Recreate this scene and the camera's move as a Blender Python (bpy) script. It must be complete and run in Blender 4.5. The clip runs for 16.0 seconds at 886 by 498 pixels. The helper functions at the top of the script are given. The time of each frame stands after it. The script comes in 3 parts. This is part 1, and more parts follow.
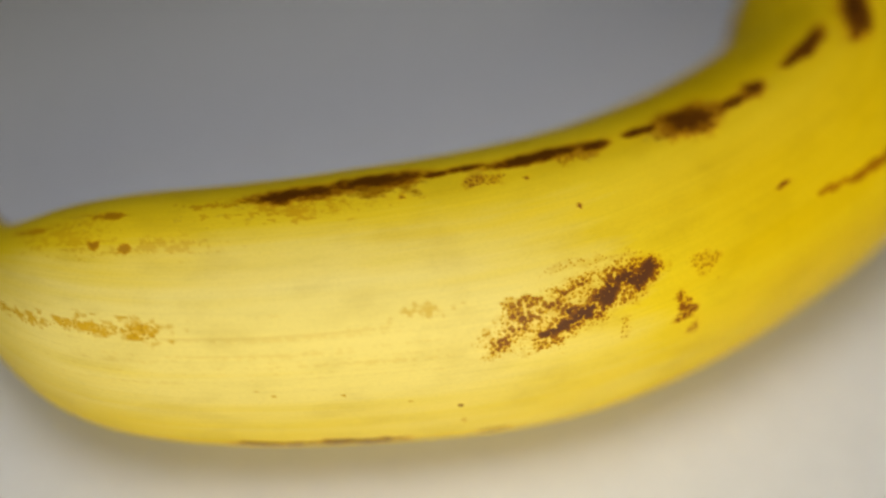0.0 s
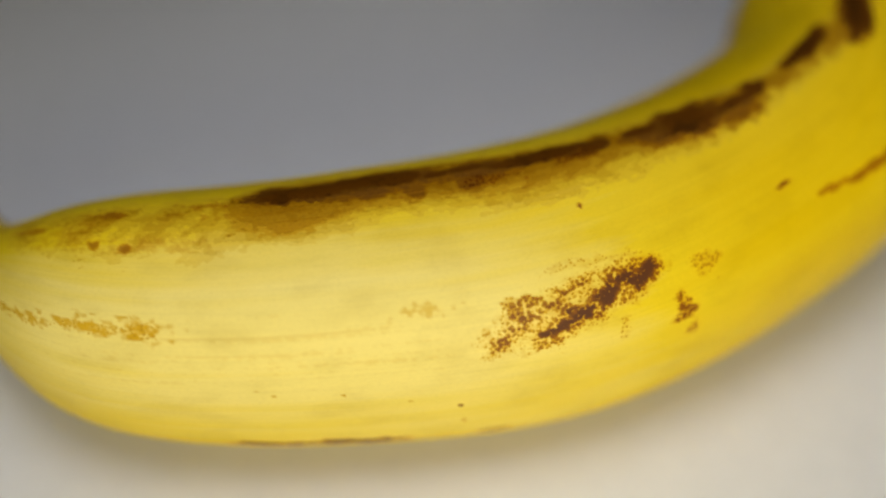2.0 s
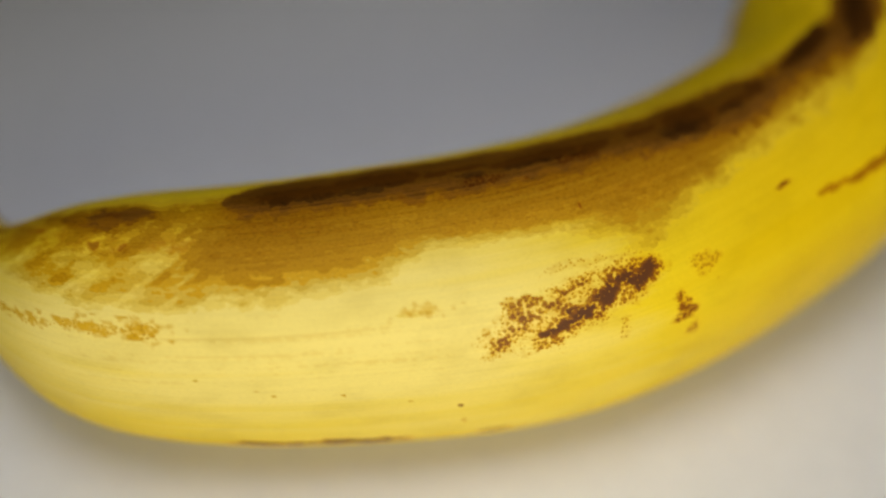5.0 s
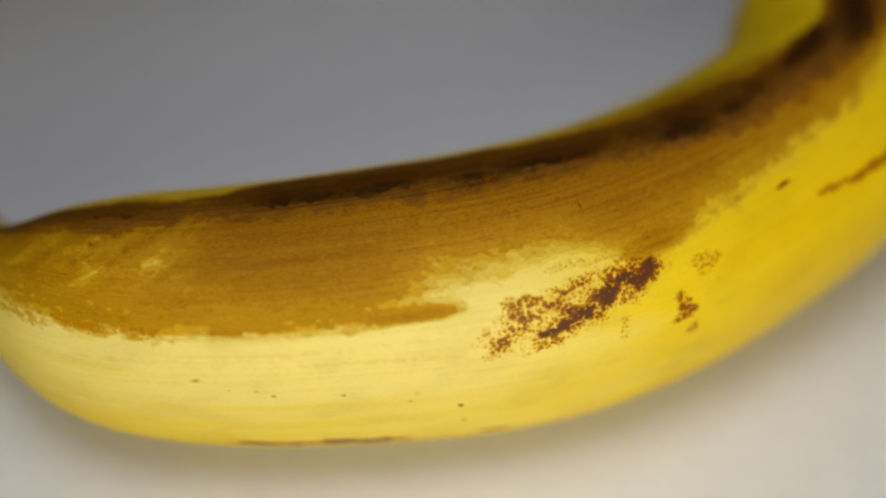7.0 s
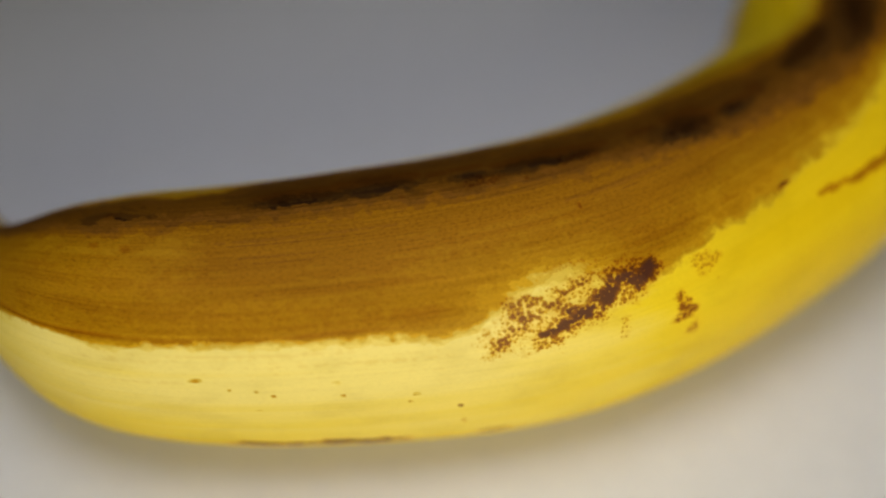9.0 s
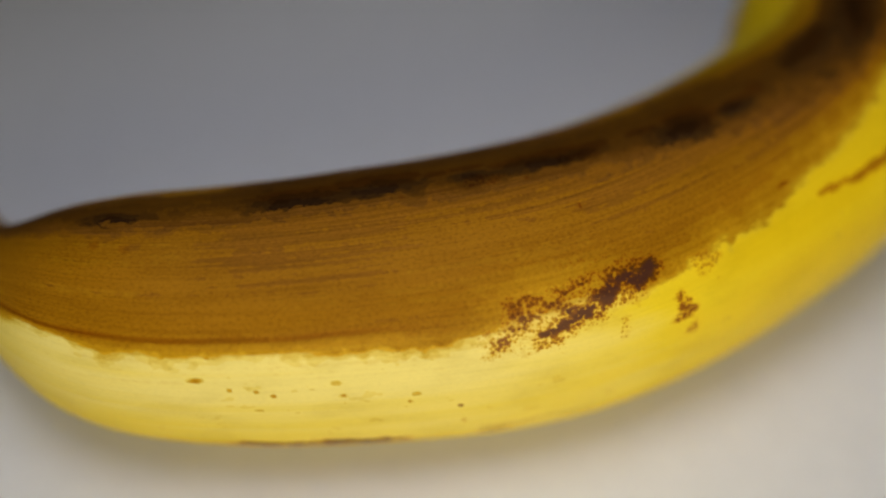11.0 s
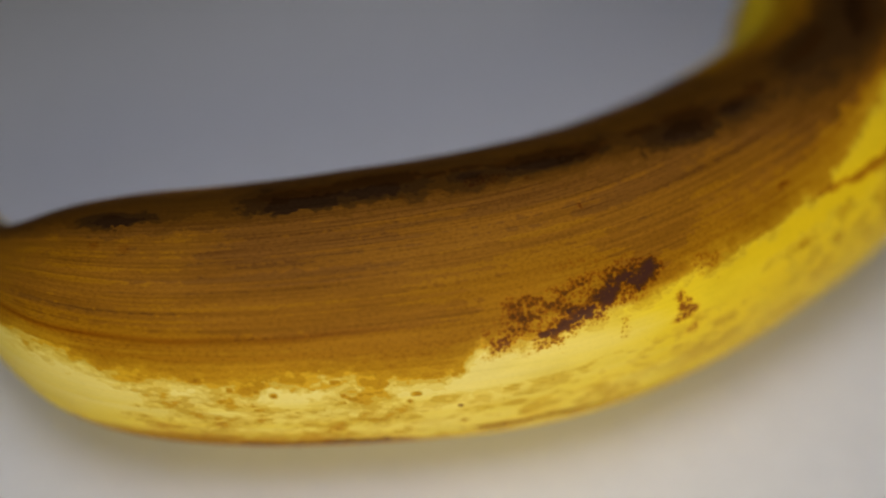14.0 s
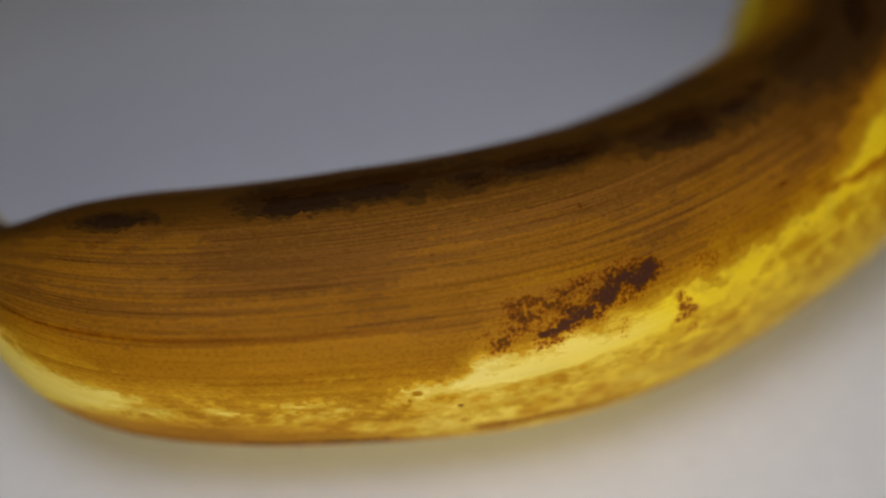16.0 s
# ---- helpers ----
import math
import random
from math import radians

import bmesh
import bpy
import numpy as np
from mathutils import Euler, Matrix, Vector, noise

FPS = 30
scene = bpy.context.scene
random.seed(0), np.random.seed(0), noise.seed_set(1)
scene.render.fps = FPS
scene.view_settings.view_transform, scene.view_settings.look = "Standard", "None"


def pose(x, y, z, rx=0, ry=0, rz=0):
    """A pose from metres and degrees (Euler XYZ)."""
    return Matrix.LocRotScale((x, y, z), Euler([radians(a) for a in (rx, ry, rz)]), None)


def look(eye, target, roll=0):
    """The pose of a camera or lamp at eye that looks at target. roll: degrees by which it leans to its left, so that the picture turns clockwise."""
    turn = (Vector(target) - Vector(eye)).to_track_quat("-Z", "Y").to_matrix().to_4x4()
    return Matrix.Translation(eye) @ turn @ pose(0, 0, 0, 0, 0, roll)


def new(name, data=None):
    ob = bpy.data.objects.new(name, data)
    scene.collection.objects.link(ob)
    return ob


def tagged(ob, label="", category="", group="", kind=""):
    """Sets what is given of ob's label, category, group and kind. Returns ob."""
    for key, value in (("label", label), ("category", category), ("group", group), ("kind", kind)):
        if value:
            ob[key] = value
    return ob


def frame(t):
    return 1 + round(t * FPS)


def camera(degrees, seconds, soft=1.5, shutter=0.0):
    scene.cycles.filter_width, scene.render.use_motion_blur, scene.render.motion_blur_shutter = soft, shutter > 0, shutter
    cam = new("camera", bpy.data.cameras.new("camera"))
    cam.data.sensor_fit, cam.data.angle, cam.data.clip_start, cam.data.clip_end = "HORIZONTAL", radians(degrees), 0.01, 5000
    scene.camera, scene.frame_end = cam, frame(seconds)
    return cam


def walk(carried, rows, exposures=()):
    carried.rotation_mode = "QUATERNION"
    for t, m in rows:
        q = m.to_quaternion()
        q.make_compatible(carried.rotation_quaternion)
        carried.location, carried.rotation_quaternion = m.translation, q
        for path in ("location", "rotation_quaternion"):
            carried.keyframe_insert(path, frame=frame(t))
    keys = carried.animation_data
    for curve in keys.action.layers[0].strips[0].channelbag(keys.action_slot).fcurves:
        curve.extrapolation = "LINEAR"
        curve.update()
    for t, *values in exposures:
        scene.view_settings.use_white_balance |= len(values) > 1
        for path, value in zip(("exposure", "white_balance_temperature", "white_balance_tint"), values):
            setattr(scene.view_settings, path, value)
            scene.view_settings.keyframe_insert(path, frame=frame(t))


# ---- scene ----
cam = camera(36, 16.0, soft=2.2)
EYE, AIM = (0, -0.12162, 0.13962), (0, 0, 0.018)
cam.data.dof.use_dof = True
cam.data.dof.focus_distance = 0.153
cam.data.dof.aperture_fstop = 4.0
walk(cam, [(0, look(EYE, AIM)), (16, look(EYE, AIM))], [(0, 0.04, 6600, 7), (4, 0.01, 6560, 8), (8, -0.04, 6480, 9), (12, -0.13, 6300, 11), (16, -0.23, 6060, 13)])

# ---- light: a warm lamp low in front, a neutral one overhead, dim cool room light ----
world = bpy.data.worlds.new("room_light")
scene.world = world
world.use_nodes = True
world.node_tree.nodes["Background"].inputs["Color"].default_value = (0.62, 0.72, 1.0, 1)
world.node_tree.nodes["Background"].inputs["Strength"].default_value = 0.26


def area_lamp(name, eye, target, size, watts, color, spread=180):
    data = bpy.data.lights.new(name, "AREA")
    data.shape, data.size, data.energy, data.color, data.spread = "DISK", size, watts, color, math.radians(spread)
    ob = new(name, data)
    ob.matrix_world = look(eye, target)
    return ob


area_lamp("soft_lamp", (0.045, -0.27, 0.121), (0.010, -0.01, 0.015), 0.15, 0.215, (1.0, 0.92, 0.68), 110)
area_lamp("overhead_lamp", (0.004, -0.052, 0.27), (0.012, -0.019, 0.0), 0.24, 0.060, (0.91, 0.90, 0.98), 46)


# ---- materials ----
def material(name, roughness=0.5, specular=0.5):
    m = bpy.data.materials.new(name)
    m.use_nodes = True
    b = m.node_tree.nodes["Principled BSDF"]
    b.inputs["Roughness"].default_value = roughness
    b.inputs["Specular IOR Level"].default_value = specular
    return m, m.node_tree, b


def node(nt, kind, **inputs):
    n = nt.nodes.new(kind)
    for key, value in inputs.items():
        n.inputs[key.replace("_", " ")].default_value = value
    return n


def ramp(nt, source, stops):
    n = nt.nodes.new("ShaderNodeValToRGB")
    while len(n.color_ramp.elements) < len(stops):
        n.color_ramp.elements.new(0.5)
    for e, (at, col) in zip(n.color_ramp.elements, stops):
        e.position, e.color = at, (*col, 1)
    nt.links.new(source, n.inputs[0])
    return n.outputs[0]


def mix(nt, fac, a, b, mode="MIX"):
    n = nt.nodes.new("ShaderNodeMix")
    n.data_type, n.blend_type = "RGBA", mode
    for sock, value in ((n.inputs[0], fac), (n.inputs[6], a), (n.inputs[7], b)):
        if isinstance(value, bpy.types.NodeSocket):
            nt.links.new(value, sock)
        elif isinstance(value, tuple):
            sock.default_value = (*value, 1)
        else:
            sock.default_value = value
    return n.outputs[2]


def attribute(nt, name):
    n = nt.nodes.new("ShaderNodeAttribute")
    n.attribute_name = name
    return n.outputs["Fac"]


def skin_coords(nt, along, around):
    """Peel coordinates (millimetres along, millimetres around), stretched along the fibres."""
    uvm = nt.nodes.new("ShaderNodeUVMap")
    uvm.uv_map = "peel"
    mp = nt.nodes.new("ShaderNodeMapping")
    mp.inputs["Scale"].default_value = (along, around, 1)
    nt.links.new(uvm.outputs[0], mp.inputs[0])
    return mp.outputs[0]


def noise_tex(nt, coords, scale, detail=4, rough=0.6):
    n = node(nt, "ShaderNodeTexNoise", Scale=scale, Detail=detail, Roughness=rough)
    nt.links.new(coords, n.inputs["Vector"])
    return n.outputs[0]


def bump(nt, bsdf, height, strength, distance):
    n = node(nt, "ShaderNodeBump", Strength=strength, Distance=distance)
    nt.links.new(height, n.inputs["Height"])
    nt.links.new(n.outputs[0], bsdf.inputs["Normal"])


def arith(nt, op, a, b):
    n = nt.nodes.new("ShaderNodeMath")
    n.operation = op
    for sock, value in zip(n.inputs, (a, b)):
        if isinstance(value, bpy.types.NodeSocket):
            nt.links.new(value, sock)
        else:
            sock.default_value = value
    return n.outputs[0]


def clamped(nt, value):
    return arith(nt, "MINIMUM", arith(nt, "MAXIMUM", value, 0.0), 1.0)


def skin_noise(nt, scale):
    n = node(nt, "ShaderNodeTexNoise", Scale=scale, Detail=2)
    nt.links.new(skin_coords(nt, 1, 1), n.inputs["Vector"])
    return n.outputs["Color"]


def peel_material(name, low, mid, high, spot_rgb, roughness, specular, relief, fibre, grain):
    """A peel surface: tone runs low-mid-high, darkened by its own spots, with fibres along the fruit and fine pores."""
    m, nt, b = material(name, roughness, specular)
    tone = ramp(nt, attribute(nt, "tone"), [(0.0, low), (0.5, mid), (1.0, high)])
    fib = noise_tex(nt, skin_coords(nt, 0.035, 2.5), 1.0, 5, 0.66)
    pore = noise_tex(nt, skin_coords(nt, 2.2, 3.0), 1.0, 3, 0.6)
    blot = noise_tex(nt, skin_coords(nt, 0.12, 0.2), 1.0, 4, 0.55)
    c = mix(nt, fibre, tone, ramp(nt, fib, [(0.34, (0.52, 0.46, 0.42)), (0.54, (1, 1, 1)), (0.70, (1.22, 1.22, 1.2))]), "MULTIPLY")
    c = mix(nt, grain, c, ramp(nt, pore, [(0.3, (0.50, 0.44, 0.4)), (0.5, (1, 1, 1)), (0.7, (1.22, 1.22, 1.18))]), "MULTIPLY")
    c = mix(nt, 0.5, c, ramp(nt, blot, [(0.3, (0.82, 0.78, 0.66)), (0.5, (1, 1, 1)), (0.7, (1.06, 1.05, 1.05))]), "MULTIPLY")
    # freckles: round specks, larger and merging where they crowd
    vor = node(nt, "ShaderNodeTexVoronoi", Scale=2.5)
    wobble = mix(nt, 0.35, skin_coords(nt, 1, 1), skin_noise(nt, 2.4), "ADD")
    nt.links.new(wobble, vor.inputs["Vector"])
    crowd = attribute(nt, "freckle")
    speck = arith(nt, "MULTIPLY", arith(nt, "SUBTRACT", arith(nt, "MULTIPLY", crowd, 0.98), vor.outputs["Distance"]), 2.6)
    speck = arith(nt, "MULTIPLY", clamped(nt, speck), arith(nt, "ADD", arith(nt, "MULTIPLY", crowd, 0.76), 0.03))
    spots = clamped(nt, arith(nt, "MAXIMUM", speck, attribute(nt, "spot")))
    c = mix(nt, 1.0, c, ramp(nt, spots, [(0.0, (1, 1, 1)), (0.35, (0.76, 0.54, 0.05)), (0.7, spot_rgb), (1.0, tuple(x * 0.42 for x in spot_rgb))]), "MULTIPLY")
    c = mix(nt, ramp(nt, spots, [(0.7, (0, 0, 0)), (1.0, (0.8, 0.8, 0.8))]), c, (0.056, 0.019, 0.017))
    nt.links.new(c, b.inputs["Base Color"])
    h = nt.nodes.new("ShaderNodeMath")
    h.operation = "ADD"
    nt.links.new(fib, h.inputs[0])
    nt.links.new(pore, h.inputs[1])
    bump(nt, b, h.outputs[0], relief, 0.00012)
    return m


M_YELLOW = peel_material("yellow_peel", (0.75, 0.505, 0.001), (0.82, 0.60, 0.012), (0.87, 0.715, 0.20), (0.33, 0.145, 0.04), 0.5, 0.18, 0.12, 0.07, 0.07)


def between(a, b):
    return tuple(math.sqrt(max(x, 0.001) * max(y, 0.001)) for x, y in zip(a, b))


# What the browning brings up through the yellow peel, one stage through the other:
# name, colour, tint of its spots, fibres, pores, gloss.
KEY_STAGES = [("amber_peel", (0.76, 0.525, 0.012), (0.31, 0.14, 0.07), 0.08, 0.10, 0.2),
              ("ochre_peel", (0.62, 0.385, 0.008), (0.32, 0.16, 0.10), 0.10, 0.18, 0.14),
              ("tan_peel", (0.48, 0.248, 0.003), (0.34, 0.19, 0.15), 0.16, 0.32, 0.09),
              ("light_brown_peel", (0.382, 0.178, 0.002), (0.34, 0.24, 0.3), 0.18, 0.46, 0.06),
              ("brown_peel", (0.322, 0.136, 0.002), (0.34, 0.27, 0.5), 0.36, 0.52, 0.05),
              ("deep_brown_peel", (0.275, 0.112, 0.005), (0.36, 0.31, 0.6), 0.72, 0.5, 0.05),
              ("deeper_brown_peel", (0.215, 0.086, 0.008), (0.38, 0.33, 0.6), 0.90, 0.5, 0.05),
              ("bruised_peel", (0.152, 0.060, 0.003), (0.5, 0.4, 0.5), 0.40, 0.4, 0.06),
              ("dark_bruised_peel", (0.088, 0.036, 0.004), (0.5, 0.4, 0.5), 0.30, 0.4, 0.05),
              ("blackened_peel", (0.036, 0.017, 0.006), (0.6, 0.6, 0.7), 0.40, 0.5, 0.02)]
HALF_WAY = {0: "golden_ochre_peel", 1: "golden_tan_peel", 2: "warm_tan_peel", 3: "mid_brown_peel", 6: "bruising_peel", 7: "darkening_peel", 8: "near_black_peel"}
STAGES = []        # name, material, where it lies in the row of key stages


def add_stage(place, name, rgb, spot_rgb, fibre, grain, specular):
    low, high = tuple(x * 0.82 for x in rgb), tuple(x * 1.16 + y for x, y in zip(rgb, (0.01, 0.008, 0.003)))
    if place < 1.4:                                 # still pale where the yellow is pale
        cream = (0.65, 0.42, 0.2)[int(place * 2)]
        low, high = tuple(x * 0.93 for x in rgb), tuple(x + cream * (y - x) for x, y in zip(rgb, (0.87, 0.715, 0.20)))
    STAGES.append((name, peel_material(name, low, rgb, high, spot_rgb, 0.52, specular, 0.2, fibre, grain), place))


for k, key_stage in enumerate(KEY_STAGES):
    add_stage(k, *key_stage)
    if k in HALF_WAY:
        follows = KEY_STAGES[k + 1]
        add_stage(k + 0.5, HALF_WAY[k], between(key_stage[1], follows[1]), between(key_stage[2], follows[2]), *[(a + b) / 2 for a, b in zip(key_stage[3:], follows[3:])])


def plain_material(name, a, b_rgb, scale, roughness, relief=0.1):
    m, nt, b = material(name, roughness, 0.35)
    tc = nt.nodes.new("ShaderNodeTexCoord")
    big = noise_tex(nt, tc.outputs["Object"], scale, 5)
    fine = noise_tex(nt, tc.outputs["Object"], scale * 22, 3)
    c = mix(nt, 1.0, ramp(nt, big, [(0.3, a), (0.7, b_rgb)]), ramp(nt, fine, [(0.3, (0.96, 0.96, 0.96)), (0.7, (1, 1, 1))]), "MULTIPLY")
    nt.links.new(c, b.inputs["Base Color"])
    bump(nt, b, fine, relief, 0.0002)
    return m


M_TABLE = plain_material("white_table_laminate", (0.75, 0.752, 0.755), (0.79, 0.792, 0.795), 9, 0.55)
M_WALL = plain_material("grey_wall_paint", (0.14, 0.145, 0.16), (0.17, 0.175, 0.19), 3, 0.8)
M_TIP = plain_material("dry_black_blossom_end", (0.012, 0.012, 0.016), (0.045, 0.036, 0.03), 300, 0.75, 0.6)
M_STEM = plain_material("green_yellow_stem", (0.42, 0.36, 0.03), (0.56, 0.46, 0.05), 120, 0.5, 0.3)
M_CUT = plain_material("dry_brown_stem_cut", (0.05, 0.03, 0.015), (0.12, 0.07, 0.03), 400, 0.8, 0.6)


# ---- setting ----
def box_object(name, lo, hi, mat, label="", category="", kind="structure", bevel=0.0):
    bm = bmesh.new()
    bmesh.ops.create_cube(bm, size=1)
    for v in bm.verts:
        v.co = Vector([(lo[i] + hi[i]) / 2 + v.co[i] * (hi[i] - lo[i]) for i in range(3)])
    if bevel:
        bmesh.ops.bevel(bm, geom=bm.edges[:], offset=bevel, segments=3, affect="EDGES", profile=0.5)
    me = bpy.data.meshes.new(name)
    bm.to_mesh(me)
    bm.free()
    me.materials.append(mat)
    return tagged(new(name, me), label, category, "", kind)


box_object("tabletop", (-0.6, -0.6, -0.03), (0.6, 0.6, 0.0), M_TABLE, "matt white laminate tabletop under the banana", "tabletop", bevel=0.003)
box_object("wall_north", (-0.6, 0.604, -0.03), (0.6, 0.65, 0.8), M_WALL, "plain grey painted wall", "wall")
box_object("wall_south", (-0.6, -0.65, -0.03), (0.6, -0.604, 0.8), M_WALL, "plain grey painted wall", "wall")
box_object("wall_east", (0.604, -0.65, -0.03), (0.65, 0.65, 0.8), M_WALL, "plain grey painted wall", "wall")
box_object("wall_west", (-0.65, -0.65, -0.03), (-0.604, 0.65, 0.8), M_WALL, "plain grey painted wall", "wall")


# ---- noise on arrays ----
def lattice(ix, iy, seed):
    h = (ix.astype(np.int64) * 374761393 + iy.astype(np.int64) * 668265263 + seed * 974634321) & 0xFFFFFFFF
    h = ((h ^ (h >> 13)) * 1274126177) & 0xFFFFFFFF
    h = ((h ^ (h >> 16)) * 2246822519) & 0xFFFFFFFF
    return ((h ^ (h >> 15)) & 0xFFFFFF) / float(0xFFFFFF)


def value_noise(x, y, seed):
    ix, iy = np.floor(x), np.floor(y)
    fx, fy = x - ix, y - iy
    fx, fy = fx * fx * (3 - 2 * fx), fy * fy * (3 - 2 * fy)
    a, b = lattice(ix, iy, seed), lattice(ix + 1, iy, seed)
    c, d = lattice(ix, iy + 1, seed), lattice(ix + 1, iy + 1, seed)
    return (a * (1 - fx) + b * fx) * (1 - fy) + (c * (1 - fx) + d * fx) * fy


def fbm(x, y, seed, octaves=4):
    """Cloud noise, about -1 to 1."""
    total, amp, norm = 0, 1.0, 0.0
    for k in range(octaves):
        total = total + amp * (value_noise(x * 2 ** k + 17.3 * k, y * 2 ** k - 9.1 * k, seed + k) * 2 - 1)
        norm += amp
        amp *= 0.55
    return total / norm * 1.6


def dots(x, y, seed, small=0.18, large=0.46):
    """Round specks, one to a cell, of uneven size: 1 inside, 0 outside, soft rim. Also each speck's own random number."""
    best, tag = np.zeros_like(x), np.zeros_like(x)
    ix, iy = np.floor(x), np.floor(y)
    for dx in (-1, 0, 1):
        for dy in (-1, 0, 1):
            jx, jy = ix + dx, iy + dy
            px, py = jx + lattice(jx, jy, seed), jy + lattice(jx, jy, seed + 7)
            r = small + (large - small) * lattice(jx, jy, seed + 13) ** 1.5
            s = np.clip(1.6 - 1.25 * np.hypot(x - px, y - py) / r, 0, 1)
            tag = np.where(s > best, lattice(jx, jy, seed + 21), tag)
            best = np.maximum(best, s)
    return best, tag


def smooth(x, a, b):
    s = np.clip((x - a) / (b - a), 0, 1)
    return s * s * (3 - 2 * s)


# ---- the banana's form ----
# Stations along its middle line: x, y, z, radius, distance along the peel, in millimetres, blossom end first.
SPINE = [(-60.9, 2.3, 17.2, 5.0, 0.0), (-55.9, -3.0, 17.3, 6.3, 7.3), (-46.8, -7.6, 17.5, 11.5, 17.4), (-39.8, -9.5, 17.5, 14.0, 24.7),
         (-27.6, -10.4, 17.5, 15.5, 37.0), (-6.1, -8.3, 17.5, 16.8, 58.6), (11.8, -4.3, 17.5, 17.5, 76.9), (25.6, 1.5, 18.0, 17.4, 92.1),
         (40.3, 10.4, 19.5, 16.9, 109.9), (53.0, 22.9, 22.0, 17.0, 129.4), (58.6, 39.6, 24.5, 16.5, 149.8), (71.0, 58.9, 27.5, 12.0, 175.6),
         (79.4, 84.8, 31.5, 8.5, 205.0), (87.1, 109.9, 35.0, 6.3, 233.2)]
FACE = Vector((0, -1, 1)).normalized()   # toward the camera, up and to the front: the side that browns
STEM_FROM = 190.0                        # where the green stem begins, millimetres along
FINE_TO = 150.0                          # the browned stretch, finely meshed
PITCH = 0.24


def cubic(tk, yk, t):
    n, h = len(tk), np.diff(tk)
    A, B = np.eye(n), np.zeros((n, yk.shape[1]))
    for i in range(1, n - 1):
        A[i, i - 1:i + 2] = h[i - 1], 2 * (h[i - 1] + h[i]), h[i]
        B[i] = 6 * ((yk[i + 1] - yk[i]) / h[i] - (yk[i] - yk[i - 1]) / h[i - 1])
    M = np.linalg.solve(A, B)
    k = np.clip(np.searchsorted(tk, t) - 1, 0, n - 2)
    a, b, hh = ((tk[k + 1] - t) / h[k])[:, None], ((t - tk[k]) / h[k])[:, None], (h[k] ** 2)[:, None]
    return a * yk[k] + b * yk[k + 1] + ((a ** 3 - a) * hh * M[k] + (b ** 3 - b) * hh * M[k + 1]) / 6


def spine(u):
    """Middle line at u millimetres: place, radius, forward way, face way, upper way (metres)."""
    ctrl = np.array(SPINE, float)[:, :4]
    tk = np.array([row[4] for row in SPINE])
    q, e = cubic(tk, ctrl, u), 0.25
    way = cubic(tk, ctrl, np.minimum(u + e, tk[-1]))[:, :3] - cubic(tk, ctrl, np.maximum(u - e, 0))[:, :3]
    way /= np.linalg.norm(way, axis=1)[:, None]
    f = np.array(FACE)
    n1 = f - (way @ f)[:, None] * way
    n1 /= np.linalg.norm(n1, axis=1)[:, None]
    n2 = np.cross(way, n1)
    n2 *= np.sign(n2[len(u) // 2, 2])
    return q[:, :3] / 1000, q[:, 3] / 1000, way, n1, n2, tk[-1]


def ridge(u):
    """The angle, degrees up from the face, of the upper ridge of the peel, which twists along the fruit."""
    return np.interp(u, [0, 25, 44, 58, 72, 84, 96, 108, 114, 121, 132, 145, 190, 240], [52, 50, 55, 56, 53, 50, 43, 39, 38, 35, 23, 16, 10, 8])


def surface(u, v):
    """Peel points (metres) on the grid of u (millimetres along) and v (degrees round). The section is a blunt pentagon."""
    place, rad, way, n1, n2, _ = spine(u)
    a = np.radians(v)
    U, V = np.meshgrid(u, v, indexing="ij")
    r = 1 + 0.020 * np.cos(np.radians(5 * (V - ridge(U)))) + 0.006 * fbm(U / 14, V / 40, 5, 3) * np.cos(np.radians(V / 2))
    flat = 1 - 0.05 * smooth(U, 110, 150)
    r = (rad[:, None] * r * flat)[..., None]
    return place[:, None] + r * (np.cos(a)[None, :, None] * n1[:, None] + np.sin(a)[None, :, None] * n2[:, None])


def grid_mesh(name, P, u, v, mat, attrs, closed, normals=None, used=None):
    n, m = P.shape[:2]
    i, j = np.meshgrid(np.arange(n - 1), np.arange(m if closed else m - 1), indexing="ij")
    k = (j + 1) % m
    faces = np.stack([i * m + j, i * m + k, (i + 1) * m + k, (i + 1) * m + j], -1).reshape(-1, 4)[:, ::-1]
    keep = np.ones(n * m, bool)
    if used is not None:                            # only faces with a corner that comes up
        faces = faces[used.ravel()[faces].any(axis=1)]
        keep[:] = False
        keep[faces.ravel()] = True
    old, faces = faces, (np.cumsum(keep) - 1)[faces]
    me = bpy.data.meshes.new(name)
    me.vertices.add(int(keep.sum()))
    me.vertices.foreach_set("co", np.ascontiguousarray(P.reshape(-1, 3)[keep], np.float32).ravel())
    me.loops.add(faces.size)
    me.loops.foreach_set("vertex_index", np.ascontiguousarray(faces, np.int32).ravel())
    me.polygons.add(len(faces))
    me.polygons.foreach_set("loop_start", np.arange(0, faces.size, 4, dtype=np.int32))
    me.update(calc_edges=True)
    me.polygons.foreach_set("use_smooth", np.ones(len(faces), bool))
    U, V = np.meshgrid(u, v, indexing="ij")
    uv = np.stack([U, V * 0.295], -1).reshape(-1, 2)[old.ravel()]
    layer = me.uv_layers.new(name="peel")
    layer.data.foreach_set("uv", np.ascontiguousarray(uv, np.float32).ravel())
    for key, values in attrs.items():
        at = me.attributes.new(key, "FLOAT", "POINT")
        at.data.foreach_set("value", np.ascontiguousarray(np.broadcast_to(values, (n, m)).ravel()[keep], np.float32))
    me.materials.append(mat)
    me.validate()
    if normals is not None:
        me.normals_split_custom_set_from_vertices(np.ascontiguousarray(normals.reshape(-1, 3)[keep], np.float32))
    return me


